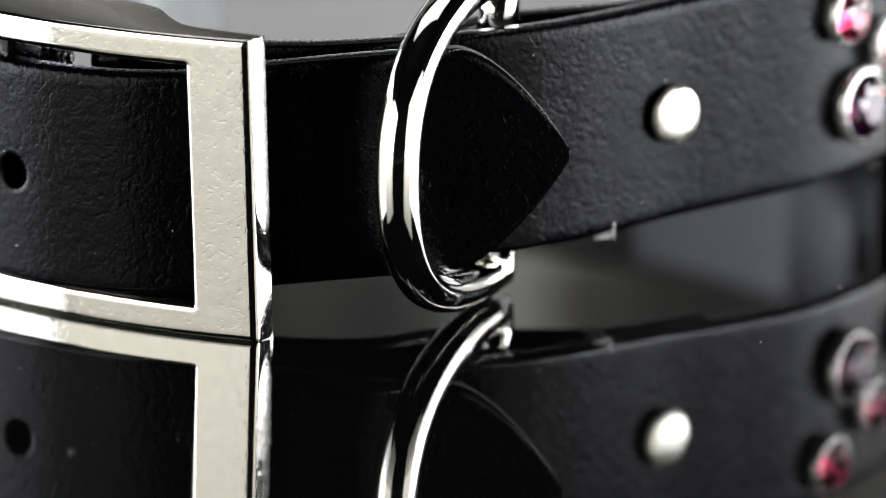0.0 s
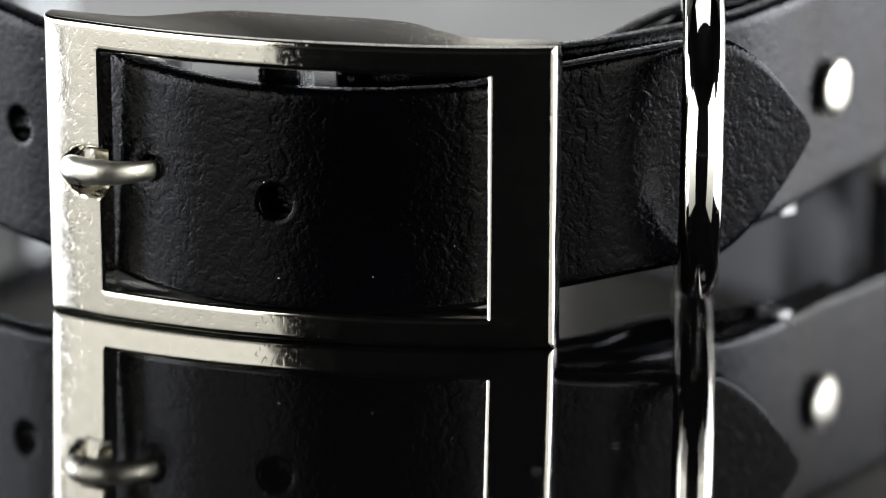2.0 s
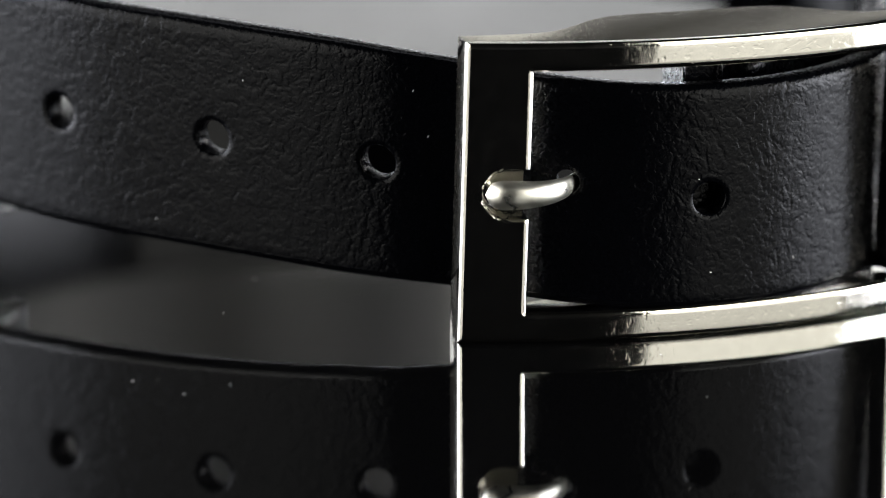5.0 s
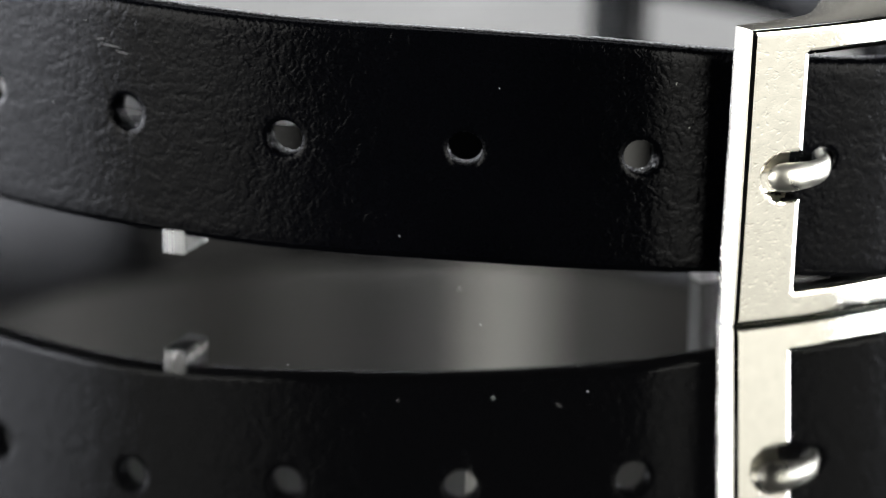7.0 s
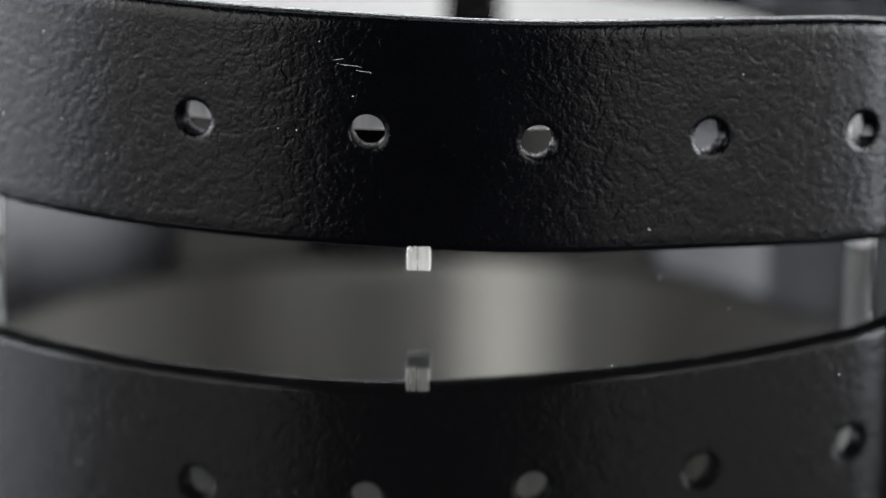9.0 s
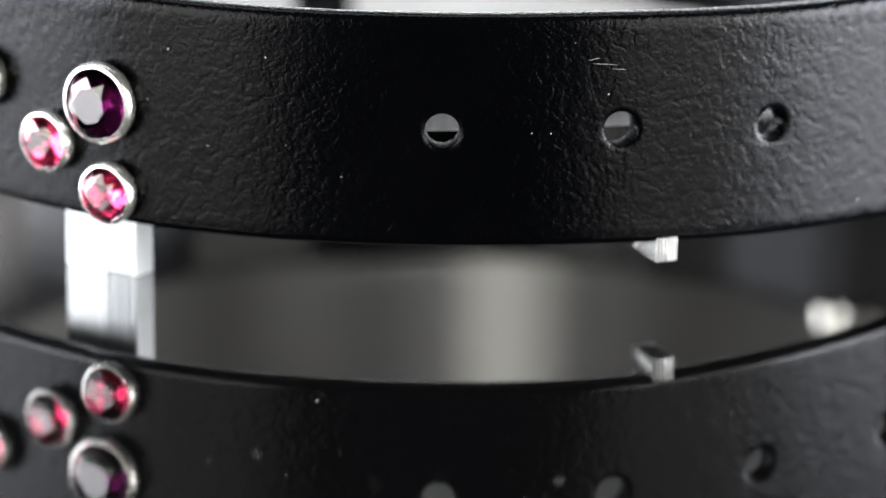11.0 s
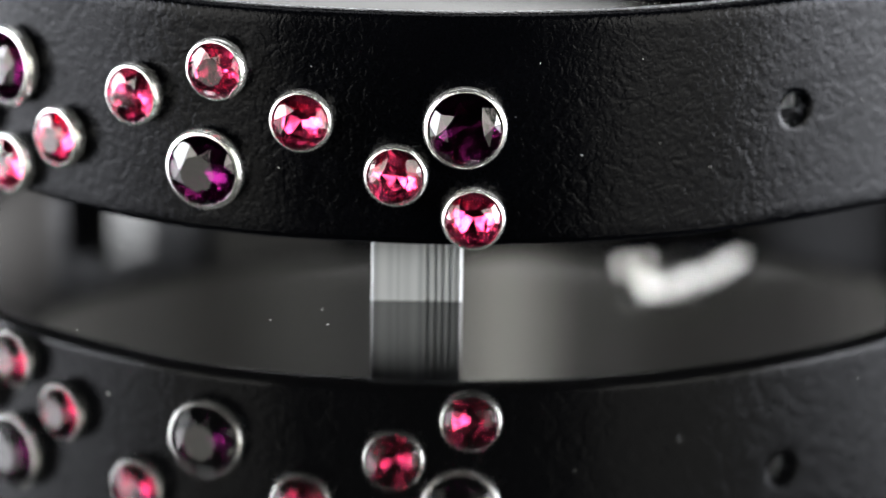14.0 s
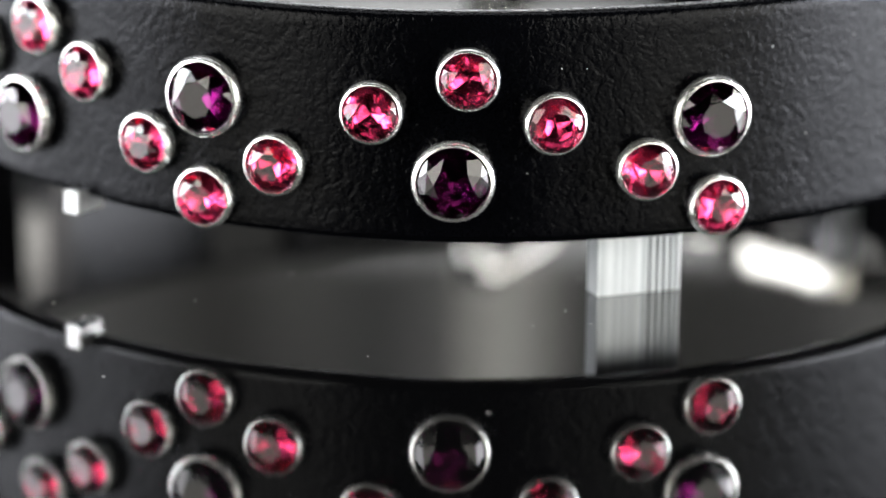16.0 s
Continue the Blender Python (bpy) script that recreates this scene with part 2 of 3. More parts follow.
TX, TY = np.gradient(LX, LENGTH), np.gradient(LY, LENGTH)
TN = np.hypot(TX, TY)
# the tail runs clockwise, so outwards lies on its left-hand side turned by a quarter
NX, NY = -TY / TN, TX / TN


def strap_point(s, w, depth):
    """A point of the strap: s along it, w up from its middle line, depth below its outer face (all mm)."""
    x, y, z = (np.interp(s, LENGTH, v) for v in (LX, LY, LZ))
    nx, ny = np.interp(s, LENGTH, NX), np.interp(s, LENGTH, NY)
    return Vector((x - OUT * nx * depth, y - OUT * ny * depth, z + w)) * MM


# sign of the outward side, from the place of the window over the buckle's bar
_k = int(np.argmin(np.hypot(LX - buckle_xy(0, 5.2)[0], LY - buckle_xy(0, 5.2)[1])))
OUT = 1.0 if NX[_k] * BN.x + NY[_k] * BN.y > 0 else -1.0


def strap_at(a, r_near=76.0):
    """Length along the strap of the outer run that lies at a degrees."""
    ang = np.degrees(np.arctan2(LX, -LY))
    far = np.abs((ang - a + 180) % 360 - 180)
    inner = (LENGTH > LENGTH[-1] - 62 - BACK)
    far = np.where(inner, 999, far)
    if 40 < a < 110:
        far = np.where(LENGTH < 90, 999, far) if a > 95 else far
    return float(LENGTH[int(np.argmin(far))])


def strap_frame(s, w):
    """Pose on the outer face: local z outwards, local y up."""
    p = strap_point(s, w, 0)
    n = Vector((OUT * np.interp(s, LENGTH, NX), OUT * np.interp(s, LENGTH, NY), 0)).normalized()
    up = Vector((0, 0, 1))
    x = up.cross(n)
    m = Matrix((x, up, n)).transposed().to_4x4()
    m.translation = p
    return m


# ---------------------------------------------------------------- structure
def build_structure():
    bm = bmesh.new()
    box(bm, -1.6, 1.6, -1.6, 1.6, -0.075, -0.045)
    tagged(part("floor", bm, DARK, smooth=False), "matt dark tabletop under the turntable", "table top", kind="structure")
    for nm, b in (("wall_south", (-1.6, 1.6, -1.65, -1.6, -0.075, 1.6)), ("wall_north", (-1.6, 1.6, 1.6, 1.65, -0.075, 1.6)),
                  ("wall_west", (-1.65, -1.6, -1.6, 1.6, -0.075, 1.6)), ("wall_east", (1.6, 1.65, -1.6, 1.6, -0.075, 1.6))):
        bm = bmesh.new()
        box(bm, *b)
        tagged(part(nm, bm, DARK, smooth=False), "dark studio wall in shadow", "wall", kind="structure")
    bm = bmesh.new()
    box(bm, -1.65, 1.65, -1.65, 1.65, 1.6, 1.65)
    tagged(part("ceiling", bm, DARK, smooth=False), "dark studio ceiling", "ceiling", kind="structure")
    # folded grey cloth behind the turntable
    bm = bmesh.new()
    rows = []
    n = 240
    for j in range(13):
        z = -0.045 + 0.045 * j
        row = []
        for i in range(n + 1):
            x = -0.75 + 1.5 * i / n
            y = 0.46 + 0.024 * math.sin(x * 61 - 1.9) + 0.009 * math.sin(x * 137 - 2.2) + 0.05 * (x / 0.7) ** 2 + 0.004 * math.sin(z * 20 + x * 9)
            row.append(bm.verts.new((x, y, z)))
        rows.append(row)
    for a, b in zip(rows, rows[1:]):
        for i in range(n):
            bm.faces.new((a[i], a[i + 1], b[i + 1], b[i]))
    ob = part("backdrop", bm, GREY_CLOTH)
    so = ob.modifiers.new("thick", "SOLIDIFY")
    so.thickness = 0.002
    tagged(ob, "grey cloth backdrop hanging in soft folds", "backdrop", kind="structure")
    # low white card at the foot of the cloth
    bm = bmesh.new()
    box(bm, -0.5, 0.5, 0.345, 0.35, -0.045, 0.1145, bevel=0.001)
    tagged(part("white_card", bm, WHITE_CLOTH), "low white reflector card behind the turntable", "card")


def build_turntable():
    t = thing("turntable", "round turntable with a glossy black mirror-like top", "turntable")
    bm = bmesh.new()
    lathe(bm, [(0, 0), (0.2990, 0), (0.3000, -0.0006), (0.3000, -0.0034), (0.2990, -0.004), (0, -0.004)], 128, Matrix.Identity(4))
    part("plate", bm, PLATE, t, "glossy black acrylic disc", smooth=False)
    bm = bmesh.new()
    lathe(bm, [(0, -0.0042), (0.265, -0.0042), (0.268, -0.008), (0.268, -0.040), (0.265, -0.0448), (0, -0.0448)], 96, Matrix.Identity(4))
    sharp(part("base", bm, DARK, t))
    return t


# ---------------------------------------------------------------- collar
HOLES = []


def build_strap(parent):
    """One strap with punched holes, a pointed tail and rounded edges, bent along its route."""
    total = float(LENGTH[-1])
    half = WIDE / 2
    block = 4.0
    holes = sorted(HOLES)
    # stations along the strap, lined up with the square round each hole
    cuts = [0.0]
    for s, w, hole_r in holes:
        cuts += [s - block, s + block]
    cuts.append(total)
    stations, squares = [], []
    for k, (a, b) in enumerate(zip(cuts, cuts[1:])):
        n = 8 if k % 2 else max(1, int(math.ceil((b - a) / 0.9)))
        first = len(stations)
        stations += [a + (b - a) * i / n for i in range(n)]
        if k % 2:
            squares.append((first, first + 8))
    stations.append(total)
    ws = [-half, -half + 0.12, -half + 0.4, -half + 0.9]
    inner = np.linspace(-half + 1.8, half - 1.8, 21)
    ws += list(inner) + [half - 0.9, half - 0.4, half - 0.12, half]
    nw = len(ws)

    wide_to = strap_at(-78)

    def taper(s):
        """Share of the nominal width at s: pointed tail, full width past the buckle, a little narrower round the back."""
        if s > 12.5:
            rise = min(1.0, max(0.0, (s - 85.0) / 20.0))
            fall = min(1.0, max(0.0, (s - wide_to) / 60.0))
            return 1.0 + 0.042 * rise - 0.024 * fall
        k = max(s, 0.0) / 12.5
        return 0.06 + 0.94 * (1 - (1 - k) ** 1.55) ** 0.92

    def rounded(w):
        d = half - abs(w)
        return 0.75 * (1 - math.sqrt(max(0.0, 1 - (1 - min(d, 0.9) / 0.9) ** 2)))

    bm = bmesh.new()
    sides = []
    for side in (0, 1):
        grid = []
        for s in stations:
            k = taper(s)
            grid.append([bm.verts.new(strap_point(s, w * k, rounded(w) if side == 0 else THICK - rounded(w) * 0.8)) for w in ws])
        sides.append(grid)
    skip = set()
    rims = []
    for (i0, i1), (s, w, hole_r) in zip(squares, holes):
        j0 = int(np.argmin([abs(x - (w - block)) for x in ws]))
        j1 = int(np.argmin([abs(x - (w + block)) for x in ws]))
        for i in range(i0, i1):
            for j in range(j0, j1):
                skip.add((i, j))
        ring_ij = ([(i, j0) for i in range(i0, i1)] + [(i1, j) for j in range(j0, j1)]
                   + [(i, j1) for i in range(i1, i0, -1)] + [(i0, j) for j in range(j1, j0, -1)])
        pair = []
        for side in (0, 1):
            outer = [sides[side][i][j] for i, j in ring_ij]
            base = THICK * side
            loops = [outer]
            for r, dp in ((hole_r + 0.7, 0.0), (hole_r + 0.12, 0.03), (hole_r, 0.22)):
                lp = []
                for i, j in ring_ij:
                    a = math.atan2(ws[j] - w, stations[i] - s)
                    lp.append(bm.verts.new(strap_point(s + r * math.cos(a), w + r * math.sin(a), base + (dp if side == 0 else -dp))))
                loops.append(lp)
            for la, lb in zip(loops, loops[1:]):
                for q in range(len(la)):
                    z = (q + 1) % len(la)
                    bm.faces.new((la[q], la[z], lb[z], lb[q]))
            pair.append(loops[-1])
        for q in range(len(pair[0])):
            z = (q + 1) % len(pair[0])
            bm.faces.new((pair[0][q], pair[0][z], pair[1][z], pair[1][q]))
    ns = len(stations)
    for side in (0, 1):
        g = sides[side]
        for i in range(ns - 1):
            for j in range(nw - 1):
                if (i, j) not in skip:
                    bm.faces.new((g[i][j], g[i + 1][j], g[i + 1][j + 1], g[i][j + 1])).material_index = side if side or j > 2 else 3
        # unused vertices inside a punched square are swept up below
    f, b = sides
    for i in range(ns - 1):
        under = bm.faces.new((f[i][0], f[i + 1][0], b[i + 1][0], b[i][0]))
        over = bm.faces.new((f[i][-1], f[i + 1][-1], b[i + 1][-1], b[i][-1]))
        under.material_index = 2 if stations[i] < 13.0 else 3
        over.material_index = 2 if stations[i] < 13.0 else 0
    for j in range(nw - 1):
        bm.faces.new((f[0][j], f[0][j + 1], b[0][j + 1], b[0][j]))
        bm.faces.new((f[-1][j], f[-1][j + 1], b[-1][j + 1], b[-1][j]))
    bmesh.ops.delete(bm, geom=[v for v in bm.verts if not v.link_faces], context="VERTS")
    ob = sharp(part("strap", bm, LEATHER, parent, "black pebbled strap with punched holes and pointed tail"), 60)
    ob.data.materials.append(LINING)
    ob.data.materials.append(CUT_EDGE)
    ob.data.materials.append(BURNISHED)
    return ob


def front(u):
    """Convex face of the buckle over its chord."""
    return 5.9 - (88.0 - math.sqrt(88.0**2 - u * u))


def lean(z):
    """The buckle tips outwards towards its top."""
    return 1.5 * (z / 34.0 - 0.5)


def back(u):
    """Back of its rails: deep in the middle, thin towards the ends."""
    a = abs(u)
    return spline([0, 8, 11.5, 15, 18.5, 23, 27, 28.6], [-6.6, -6.6, -5.6, -3.0, -1.0, -1.0, -1.6, -1.8], a)


def build_buckle(parent):
    edge, inside, tall = 28.6, 21.6, 34.1
    low, high = 3.5, 30.8

    def steps(a, b, gap):
        """Stations from a to b, close together at both ends."""
        ends = (0.0, 0.08, 0.22, 0.45, 0.8)
        n = max(2, int(math.ceil((b - a - 1.6) / gap)))
        return [a + e for e in ends[:-1]] + list(np.linspace(a + 0.8, b - 0.8, n + 1)) + [b - e for e in ends[-2::-1]]

    us = steps(-edge, -inside, 0.2)[:-1] + steps(-inside, inside, 0.9)[:-1] + steps(inside, edge, 0.6)
    zs = steps(0.0, low, 0.5)[:-1] + steps(low, high, 0.22)[:-1] + steps(high, tall, 0.5)

    def hole(u, z):
        return abs(u) < inside - 1e-6 and low + 1e-6 < z < high - 1e-6

    def chamfer(u, z):
        """How far the face falls back near the outline and the opening, and in the prong's notch."""
        d = min(edge - abs(u), z, tall - z)
        fall = 0.55 * (1 - math.sqrt(max(0.0, 1 - (1 - min(d, 0.6) / 0.6) ** 2)))
        if low - 0.7 < z < high + 0.7 and abs(u) < inside + 0.7:
            dx = max(abs(u) - inside, 0.0)
            dz = max(low - z, z - high, 0.0)
            d = math.hypot(dx, dz)
            fall = max(fall, 0.28 * max(0.0, 1 - d / 0.35))
        du = min(0.0, u + 23.7)
        d = math.hypot(du, z - 17.0)
        if u < -inside + 0.3 and d < 3.0:
            k = min(1.0, max(0.0, (2.95 - d) / 0.8))
            fall = max(fall, 2.3 * k * k * (3 - 2 * k))
        return fall

    buckle = new("buckle")
    buckle.parent = parent
    buckle["label"] = "rectangular nickel buckle with a curved face"
    bm = bmesh.new()
    skins = []
    for side in (0, 1):
        skins.append([[bm.verts.new(Vector((*buckle_xy(u, (front(u) - chamfer(u, z) if side == 0 else back(u)) + lean(z)), z)) * MM) for z in zs] for u in us])
    nu, nz = len(us), len(zs)
    solid = [[not hole((us[i] + us[i + 1]) / 2, (zs[j] + zs[j + 1]) / 2) for j in range(nz - 1)] for i in range(nu - 1)]
    for i in range(nu - 1):
        for j in range(nz - 1):
            if not solid[i][j]:
                continue
            for g in skins:
                bm.faces.new((g[i][j], g[i + 1][j], g[i + 1][j + 1], g[i][j + 1]))
            f, k = skins
            for (di, dj), (p, q) in (((-1, 0), ((i, j), (i, j + 1))), ((1, 0), ((i + 1, j), (i + 1, j + 1))),
                                     ((0, -1), ((i, j), (i + 1, j))), ((0, 1), ((i, j + 1), (i + 1, j + 1)))):
                a, b = i + di, j + dj
                if not (0 <= a < nu - 1 and 0 <= b < nz - 1 and solid[a][b]):
                    bm.faces.new((f[p[0]][p[1]], f[q[0]][q[1]], k[q[0]][q[1]], k[p[0]][p[1]]))
    bmesh.ops.delete(bm, geom=[v for v in bm.verts if not v.link_faces], context="VERTS")
    sharp(part("frame", bm, NICKEL, buckle), 38)
    # centre bar as a block; leather black stands in for its dark reflection
    bm = bmesh.new()
    m = Matrix(((BU.x, BN.x, 0, BC.x), (BU.y, BN.y, 0, BC.y), (0, 0, 1, 0), (0, 0, 0, 1)))
    box(bm, -4.0, 0.7, -2.4, 1.9, low - 1.0, high + 1.0, Matrix.Scale(MM, 4) @ m, 0.0008)
    sharp(part("bar_section", bm, LEATHER, buckle, "centre bar block, black leather standing in for its dark reflection"))
    # prong: from the centre bar up through the strap, its round tip in the notch
    bm = bmesh.new()
    path = [(-2, -5.6), (-8, -5.2), (-12.4, -3.6), (-15.4, 0.2), (-17.6, 2.7), (-20.6, 4.1), (-23.8, 3.9), (-26.6, 2.9)]
    rings = []
    us = [k / 40 for k in range(41)]
    for k in us:
        q = k * (len(path) - 1)
        u = spline(list(range(len(path))), [p[0] for p in path], q)
        n = spline(list(range(len(path))), [p[1] for p in path], q)
        r = 1.35 if k < 0.9 else 1.35 * math.sqrt(max(0.0, 1 - ((k - 0.9) / 0.1) ** 2)) + 0.02
        r *= 0.60 + 0.46 * min(1, max(0, (k - 0.40) / 0.45))
        bar_section = []
        for i in range(16):
            a = 2 * math.pi * i / 16
            bar_section.append(bm.verts.new(Vector((*buckle_xy(u, n + r * math.cos(a) * 0.8), 17.35 + r * 1.15 * math.sin(a))) * MM))
        rings.append(bar_section)
    for a, b in zip(rings, rings[1:]):
        for i in range(16):
            j = (i + 1) % 16
            bm.faces.new((a[i], a[j], b[j], b[i]))
    bm.faces.new(rings[0])
    bm.faces.new(rings[-1])
    sharp(part("prong", bm, CAP, buckle, "polished buckle prong through a punched hole"), 50)


def build_ring(parent):
    """D-ring of round wire: its bar behind the strap, its bow round the tail."""
    bm = bmesh.new()
    b, f = Vector((66.2, 0.4)), Vector((89.6, -13.0))
    wire, mid, tall = 2.35, 19.75, 17.35
    pts = []
    n = 64
    for i in range(n):
        a = -math.pi / 2 + math.pi * i / (n - 1)
        h = math.sin(a)
        pts.append((max(0.0, 1 - abs(h) ** 2.326) ** 0.36, h))
    m = 16
    pts += [(0.0, 1.0 - 2.0 * i / m) for i in range(1, m)]
    path = [Vector((*(b + (f - b) * d), mid + tall * h)) for d, h in pts]
    rings = []
    side = Vector((*(f - b), 0)).cross(Vector((0, 0, 1))).normalized()
    for i, p in enumerate(path):
        t = (path[(i + 1) % len(path)] - path[i - 1]).normalized()
        q = t.cross(side).normalized()
        rings.append([bm.verts.new((p + (side * math.cos(2 * math.pi * k / 20) + q * math.sin(2 * math.pi * k / 20)) * wire) * MM) for k in range(20)])
    for a, c in zip(rings, rings[1:] + rings[:1]):
        for i in range(20):
            j = (i + 1) % 20
            bm.faces.new((a[i], a[j], c[j], c[i]))
    part("d_ring", bm, CHROME, parent, "polished steel D-ring round the tail")


def gem_mesh(rad, mat, name, deep):
    """Round brilliant: table, crown facets, girdle, pointed base."""
    bm = bmesh.new()
    n = 8
    def ring(r, h, turn, m):
        return [bm.verts.new((r * math.cos(2 * math.pi * (i + turn) / m), r * math.sin(2 * math.pi * (i + turn) / m), h)) for i in range(m)]
    table = ring(rad * 0.50, rad * 0.36, 0.5, n)
    mid = ring(rad * 0.76, rad * 0.235, 0.0, n)
    girdle = ring(rad, 0.0, 0.0, 2 * n)
    low = ring(rad, -rad * 0.06, 0.0, 2 * n)
    pav = ring(rad * 0.55, -rad * deep * 0.62, 0.5, n)
    rng = random.Random(9)
    for v in pav:
        v.co.z *= rng.uniform(0.75, 1.2)
        v.co.x *= rng.uniform(0.85, 1.12)
    tip = bm.verts.new((0.03 * rad, -0.02 * rad, -rad * deep))
    bm.faces.new(table)
    for i in range(n):
        j = (i + 1) % n
        h = (i - 1) % n
        bm.faces.new((table[h], mid[i], table[i]))
        bm.faces.new((mid[i], girdle[2 * i], girdle[(2 * i + 1) % (2 * n)]))
        bm.faces.new((mid[i], girdle[(2 * i + 1) % (2 * n)], mid[j], table[i]))
        bm.faces.new((mid[j], girdle[(2 * i + 1) % (2 * n)], girdle[(2 * i + 2) % (2 * n)]))
        for c in ((low[2 * i], low[(2 * i + 1) % (2 * n)], pav[i]), (low[(2 * i + 1) % (2 * n)], low[(2 * i + 2) % (2 * n)], pav[i]),
                  (low[(2 * i + 2) % (2 * n)], pav[j], pav[i]), (pav[i], pav[j], tip)):
            bm.faces.new(c).material_index = 1
    for i in range(2 * n):
        j = (i + 1) % (2 * n)
        bm.faces.new((girdle[i], girdle[j], low[j], low[i])).material_index = 1
    bmesh.ops.recalc_face_normals(bm, faces=bm.faces[:])
    me = bpy.data.meshes.new(name)
    bm.to_mesh(me)
    bm.free()
    me.materials.append(mat)
    me.materials.append(FOIL)
    return me


def bezel_mesh(rad, name):
    """Turned metal cup with a rolled lip, open in front."""
    bm = bmesh.new()
    o = rad
    i = rad * 0.895
    lathe(bm, [(0, -0.2), (o * 0.80, -0.2), (o * 0.92, 0.3), (o * 0.985, 0.9), (o, 1.3), (o * 0.99, 1.62), (o * 0.96, 1.9), (o * 0.92, 2.08), (o * 0.88, 2.13), (i + 0.04, 2.1), (i, 1.98),
               (i * 0.985, 1.6), (i * 0.97, 0.6), (0, 0.0)], 48, Matrix.Identity(4))
    bmesh.ops.recalc_face_normals(bm, faces=bm.faces[:])
    me = bpy.data.meshes.new(name)
    bm.to_mesh(me)
    bm.free()
    for p in me.polygons:
        p.use_smooth = True
    me.materials.append(SILVER)
    me.set_sharp_from_angle(angle=radians(50))
    return me


def build_gems(parent):
    small, big = 3.62, 4.70
    meshes = {}
    for key, rad, mat in (("s", small, ROSE), ("b", big, PLUM)):
        meshes[key] = (bezel_mesh(rad, "bezel"), gem_mesh(rad * 0.91, mat, "stone", 0.54 if key == "s" else 0.42))
    # a wave of small stones with a large one in each bend: degrees, height from the strap's middle line
    spots = [("s", -59.5, -9.5), ("b", -60.2, 0.8), ("s", -66.0, -4.7), ("s", -73.8, 1.0), ("s", -81.0, 6.1), ("b", -82.2, -5.45), ("s", -89.1, 2.05),
             ("s", -97.5, -4.7), ("s", -104.1, -9.4), ("b", -104.3, 2.1), ("s", -110.1, -4.2), ("s", -117.3, 2.5), ("s", -123.9, 6.7), ("b", -125.6, -4.4)]
    step = 26.25
    turn = -125.0
    for lap in range(4):
        up = lap % 2 == 0
        for q, w in ((0.30, 2.0), (0.64, -4.7)) if up else ((0.30, -4.6), (0.64, 2.2)):
            spots.append(("s", turn - step * q, w))
        turn -= step
        last = lap == 3
        spots.append(("s", turn + (1.6 if last else 0.6), -9.6 if up else 7.4 if last else 6.4))
        spots.append(("b", turn + (4.6 if last else 0), 1.8 if up else -4.2))
    rng = random.Random(4)
    for key, a, w in spots:
        s = strap_at(a)
        m = strap_frame(s, w) @ Matrix.Rotation(rng.uniform(0, 6.28), 4, "Z") @ pose(0, 0, 0, rng.uniform(-2, 2), rng.uniform(-2, 2), 0)
        bez, stone = meshes[key]
        ob = new("rhinestone", bez)
        ob.parent = parent
        ob.matrix_basis = m @ Matrix.Scale(MM, 4)
        ob["label"] = "large plum stone in a silver bezel" if key == "b" else "small rose stone in a silver bezel"
        st = new("stone", stone)
        st.parent = ob
        st.matrix_basis = pose(0, 0, 1.80)
    return spots


def build_rivet(parent):
    bm = bmesh.new()
    s = strap_at(108.4)
    m = strap_frame(s, -0.2) @ Matrix.Scale(MM, 4)
    lathe(bm, [(0, -0.3), (2.6, -0.3), (2.6, 0.5), (3.2, 0.6), (3.45, 0.9), (3.42, 1.15), (3.1, 1.42), (2.4, 1.62), (1.3, 1.75), (0, 1.8)], 40, m)
    sharp(part("rivet", bm, CAP, parent, "domed silver rivet cap"), 50)


def build_collar():
    c = thing("dog_collar", "black leather dog collar with silver buckle and rhinestones", "dog collar")
    for a, w in ((27.4, 0.3), (13.1, 0.0), (-1.7, -0.2), (-15.7, 0.2), (-30.8, 0.2)):
        HOLES.append((strap_at(a), w, 1.95))
    mid = float(LENGTH[_k])
    HOLES.append((mid + 1.2, -0.1, 1.85))
    HOLES.append((mid + 17.0, 1.3, 1.3))
    build_strap(c)
    build_buckle(c)
    build_ring(c)
    build_gems(c)
    build_rivet(c)
    build_scuffs(c)
    return c


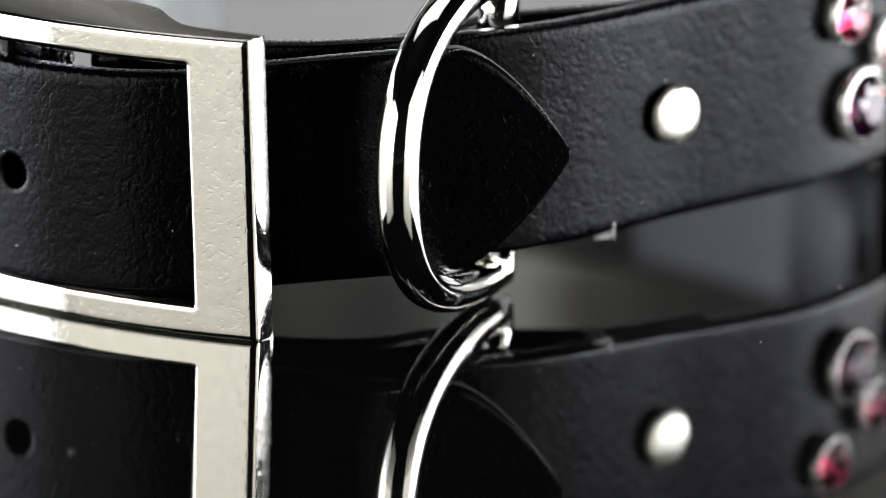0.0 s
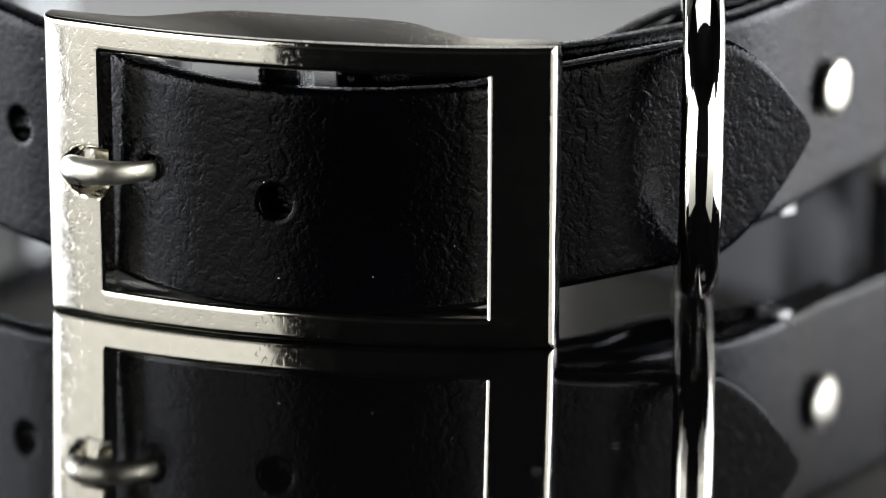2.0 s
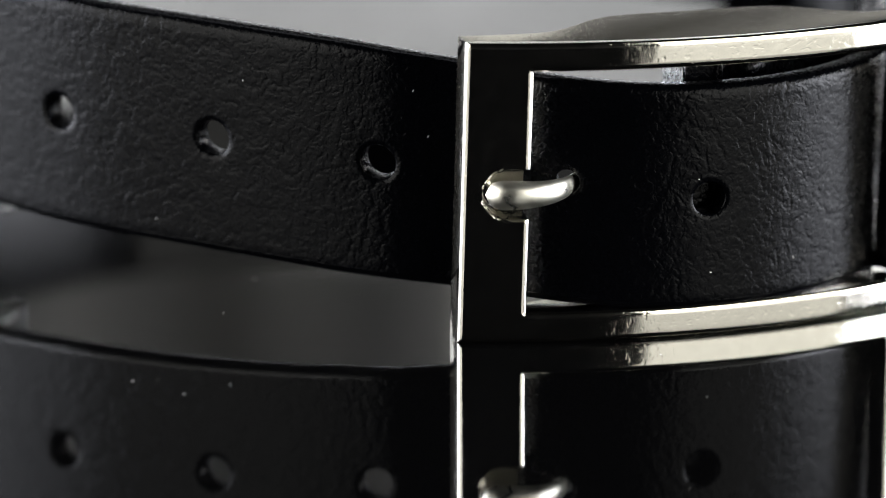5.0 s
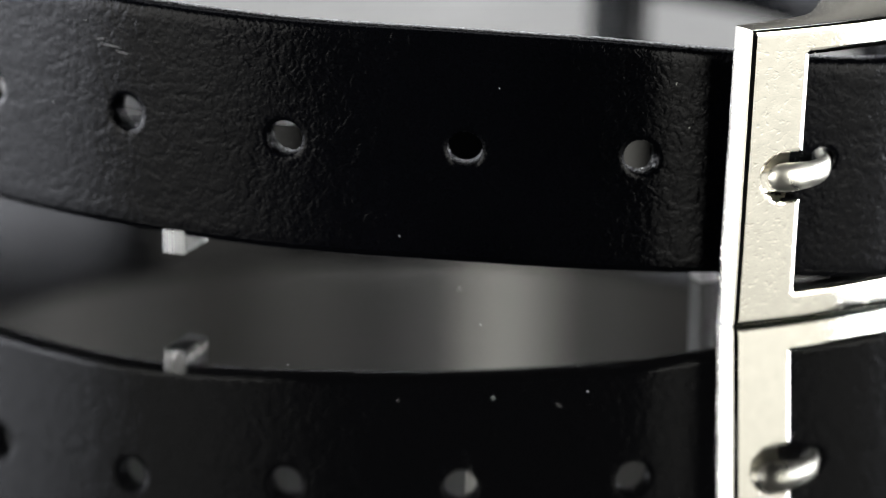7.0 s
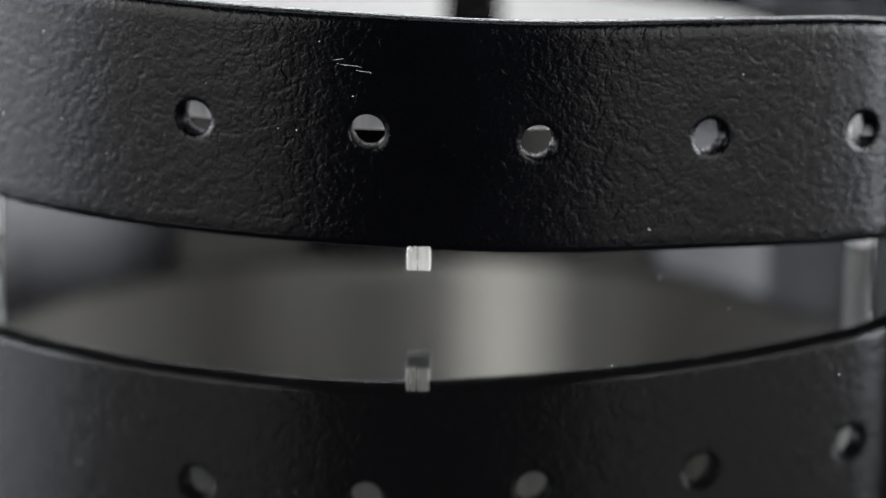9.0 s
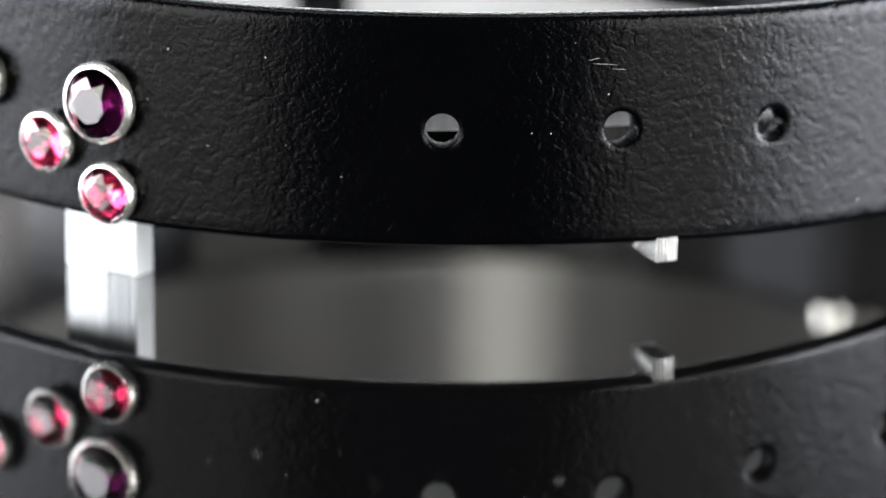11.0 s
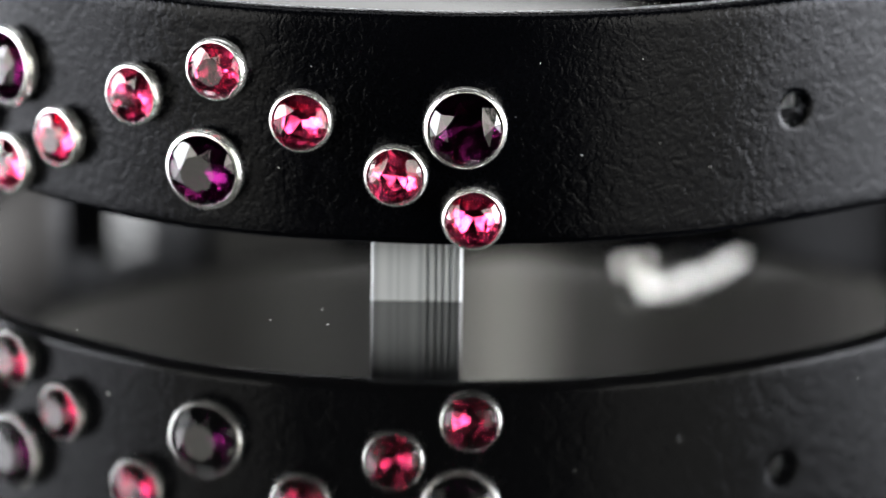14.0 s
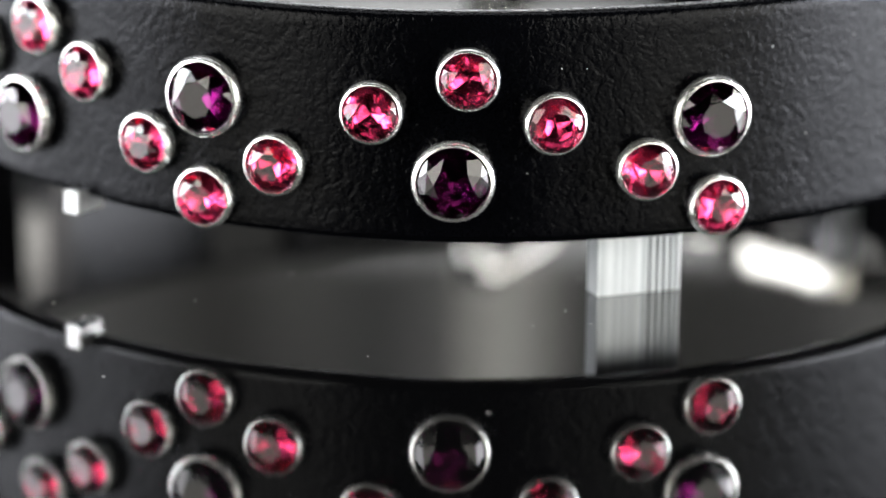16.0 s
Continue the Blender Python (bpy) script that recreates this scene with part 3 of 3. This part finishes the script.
def build_stand():
    t = thing("display_stand", "clear acrylic stand holding the collar above the plate", "display stand")
    bm = bmesh.new()
    # a bent strip from the leg to the front peg, behind the punched holes
    rings = []
    for k in range(41):
        a = -66.0 + 80.0 * k / 40
        rings.append([bm.verts.new(polar(a, r, z)) for r, z in ((70.6, 20.0), (70.6, 27.6), (68.8, 27.6), (68.8, 20.0))])
    for p, q in zip(rings, rings[1:]):
        for n in range(4):
            bm.faces.new((p[n], p[(n + 1) % 4], q[(n + 1) % 4], q[n]))
    bm.faces.new(rings[0])
    bm.faces.new(rings[-1])
    sharp(part("band", bm, FROST, t))
    for a, r, w, d, mat in ((-64.3, 70.4, 5.1, 3.2, SAWN), (38.0, 69.5, 1.1, 2.6, FROST), (164.0, 60.6, 4.0, 2.6, PLATE)):
        bm = bmesh.new()
        m = Matrix.Rotation(radians(a), 4, "Z") @ Matrix.Scale(MM, 4)
        if mat is SAWN:
            # face with four milled grooves towards one edge
            edge_x = [-w, -w + 0.15]
            edge_y = [0.15, 0.0]
            for g, gw, gd in ((1.25, 0.20, 0.5), (2.15, 0.18, 0.6), (2.95, 0.18, 0.6), (3.75, 0.20, 0.5), (4.5, 0.14, 0.3)):
                edge_x += [g - gw, g - gw * 0.4, g + gw * 0.4, g + gw]
                edge_y += [0.0, gd, gd, 0.0]
            edge_x += [w - 0.15, w, w, -w]
            edge_y += [0.0, 0.15, d, d]
            low, top = ([bm.verts.new(m @ Vector((x, -r + y, z))) for x, y in zip(edge_x, edge_y)] for z in (0.05, 27.0))
            for k in range(len(low)):
                q = (k + 1) % len(low)
                bm.faces.new((low[k], low[q], top[q], top[k]))
            bm.faces.new(low)
            bm.faces.new(top)
        else:
            box(bm, -w, w, -r, -r + d, 0.05, 27.0, m, 0.00015)
        sharp(part("leg", bm, mat, t, "sawn aluminium leg" if mat is SAWN else "frosted acrylic leg" if mat is FROST else "black acrylic leg"))
    # pegs under the strap; the front one is the end of an arm from the band
    for a, r, end, low, top in ((-11.5, 77.2, 70.8, 5.6, 8.5), (-119.0, 72.2, 68.0, 7.0, 9.2), (101.0, 67.6, 64.4, 6.2, 7.6)):
        bm = bmesh.new()
        m = Matrix.Rotation(radians(a), 4, "Z") @ Matrix.Scale(MM, 4)
        half = 1.35 if r > 75 else 1.0
        box(bm, -half, half, -r, -end, low, top, m, 0.00025)
        if r > 75:
            box(bm, -1.35, 1.35, -73.4, -70.8, top, 24.0, m, 0.00025)
        sharp(part("peg", bm, CLEAR, t, "clear acrylic peg under the strap"))
    return t


def fleck(bm, m, a, b, c):
    """A tiny lint chip, squashed and uneven."""
    r = bmesh.ops.create_icosphere(bm, subdivisions=1, radius=1.0)
    for v in r["verts"]:
        v.co = m @ Vector((v.co.x * a * (1 + 0.3 * math.sin(9 * v.co.y)), v.co.y * b, v.co.z * c))


def build_dust():
    """Lint on the strap and on the plate."""
    rng = random.Random(21)
    bm = bmesh.new()
    for k in range(46):
        s = rng.uniform(20, float(LENGTH[-1]) - 70 - BACK)
        m = strap_frame(s, rng.uniform(-10.5, 10.5)) @ Matrix.Rotation(rng.uniform(0, 6.28), 4, "Z") @ Matrix.Scale(MM, 4)
        fleck(bm, m, rng.choice((0.07, 0.09, 0.12, 0.2)), rng.uniform(0.05, 0.09), 0.05)
    for k in range(60):
        r, a = rng.uniform(60, 150), rng.uniform(0, 360)
        m = Matrix.Translation(polar(a, r, 0.04)) @ Matrix.Rotation(rng.uniform(0, 6.28), 4, "Z") @ Matrix.Scale(MM, 4)
        fleck(bm, m, rng.uniform(0.06, 0.2), rng.uniform(0.05, 0.09), 0.04)
    return tagged(part("dust", bm, LINT), "pale lint specks on the strap and the black plate", "dust", kind="stuff")


def build_scuffs(parent):
    """Three pale scratches side by side near the strap's upper edge."""
    bm = bmesh.new()
    base = strap_at(-17.3)
    for ds, w, long, lean in ((0.0, 7.6, 3.0, -0.20), (-1.6, 7.0, 1.8, -0.28), (1.3, 8.2, 1.4, -0.05)):
        m = strap_frame(base + ds, w) @ Matrix.Rotation(lean, 4, "Z") @ Matrix.Scale(MM, 4)
        r = bmesh.ops.create_icosphere(bm, subdivisions=2, radius=1.0)
        for v in r["verts"]:
            v.co = m @ Vector((v.co.x * long / 2, v.co.y * 0.06 + 0.12 * math.sin(v.co.x * 2), v.co.z * 0.012))
    part("scuff", bm, SCUFF, parent, "pale scratches")


build_structure()
TABLE = build_turntable()
COLLAR = build_collar()
RACK = build_stand()
DUST = build_dust()


def motions():
    rows = [(k / 10, pose(0, 0, 0, 0, 0, TURN * (k / 10 - 8.0))) for k in range(161)]
    for ob in (TABLE, COLLAR, RACK, DUST):
        walk(ob, rows)


motions()
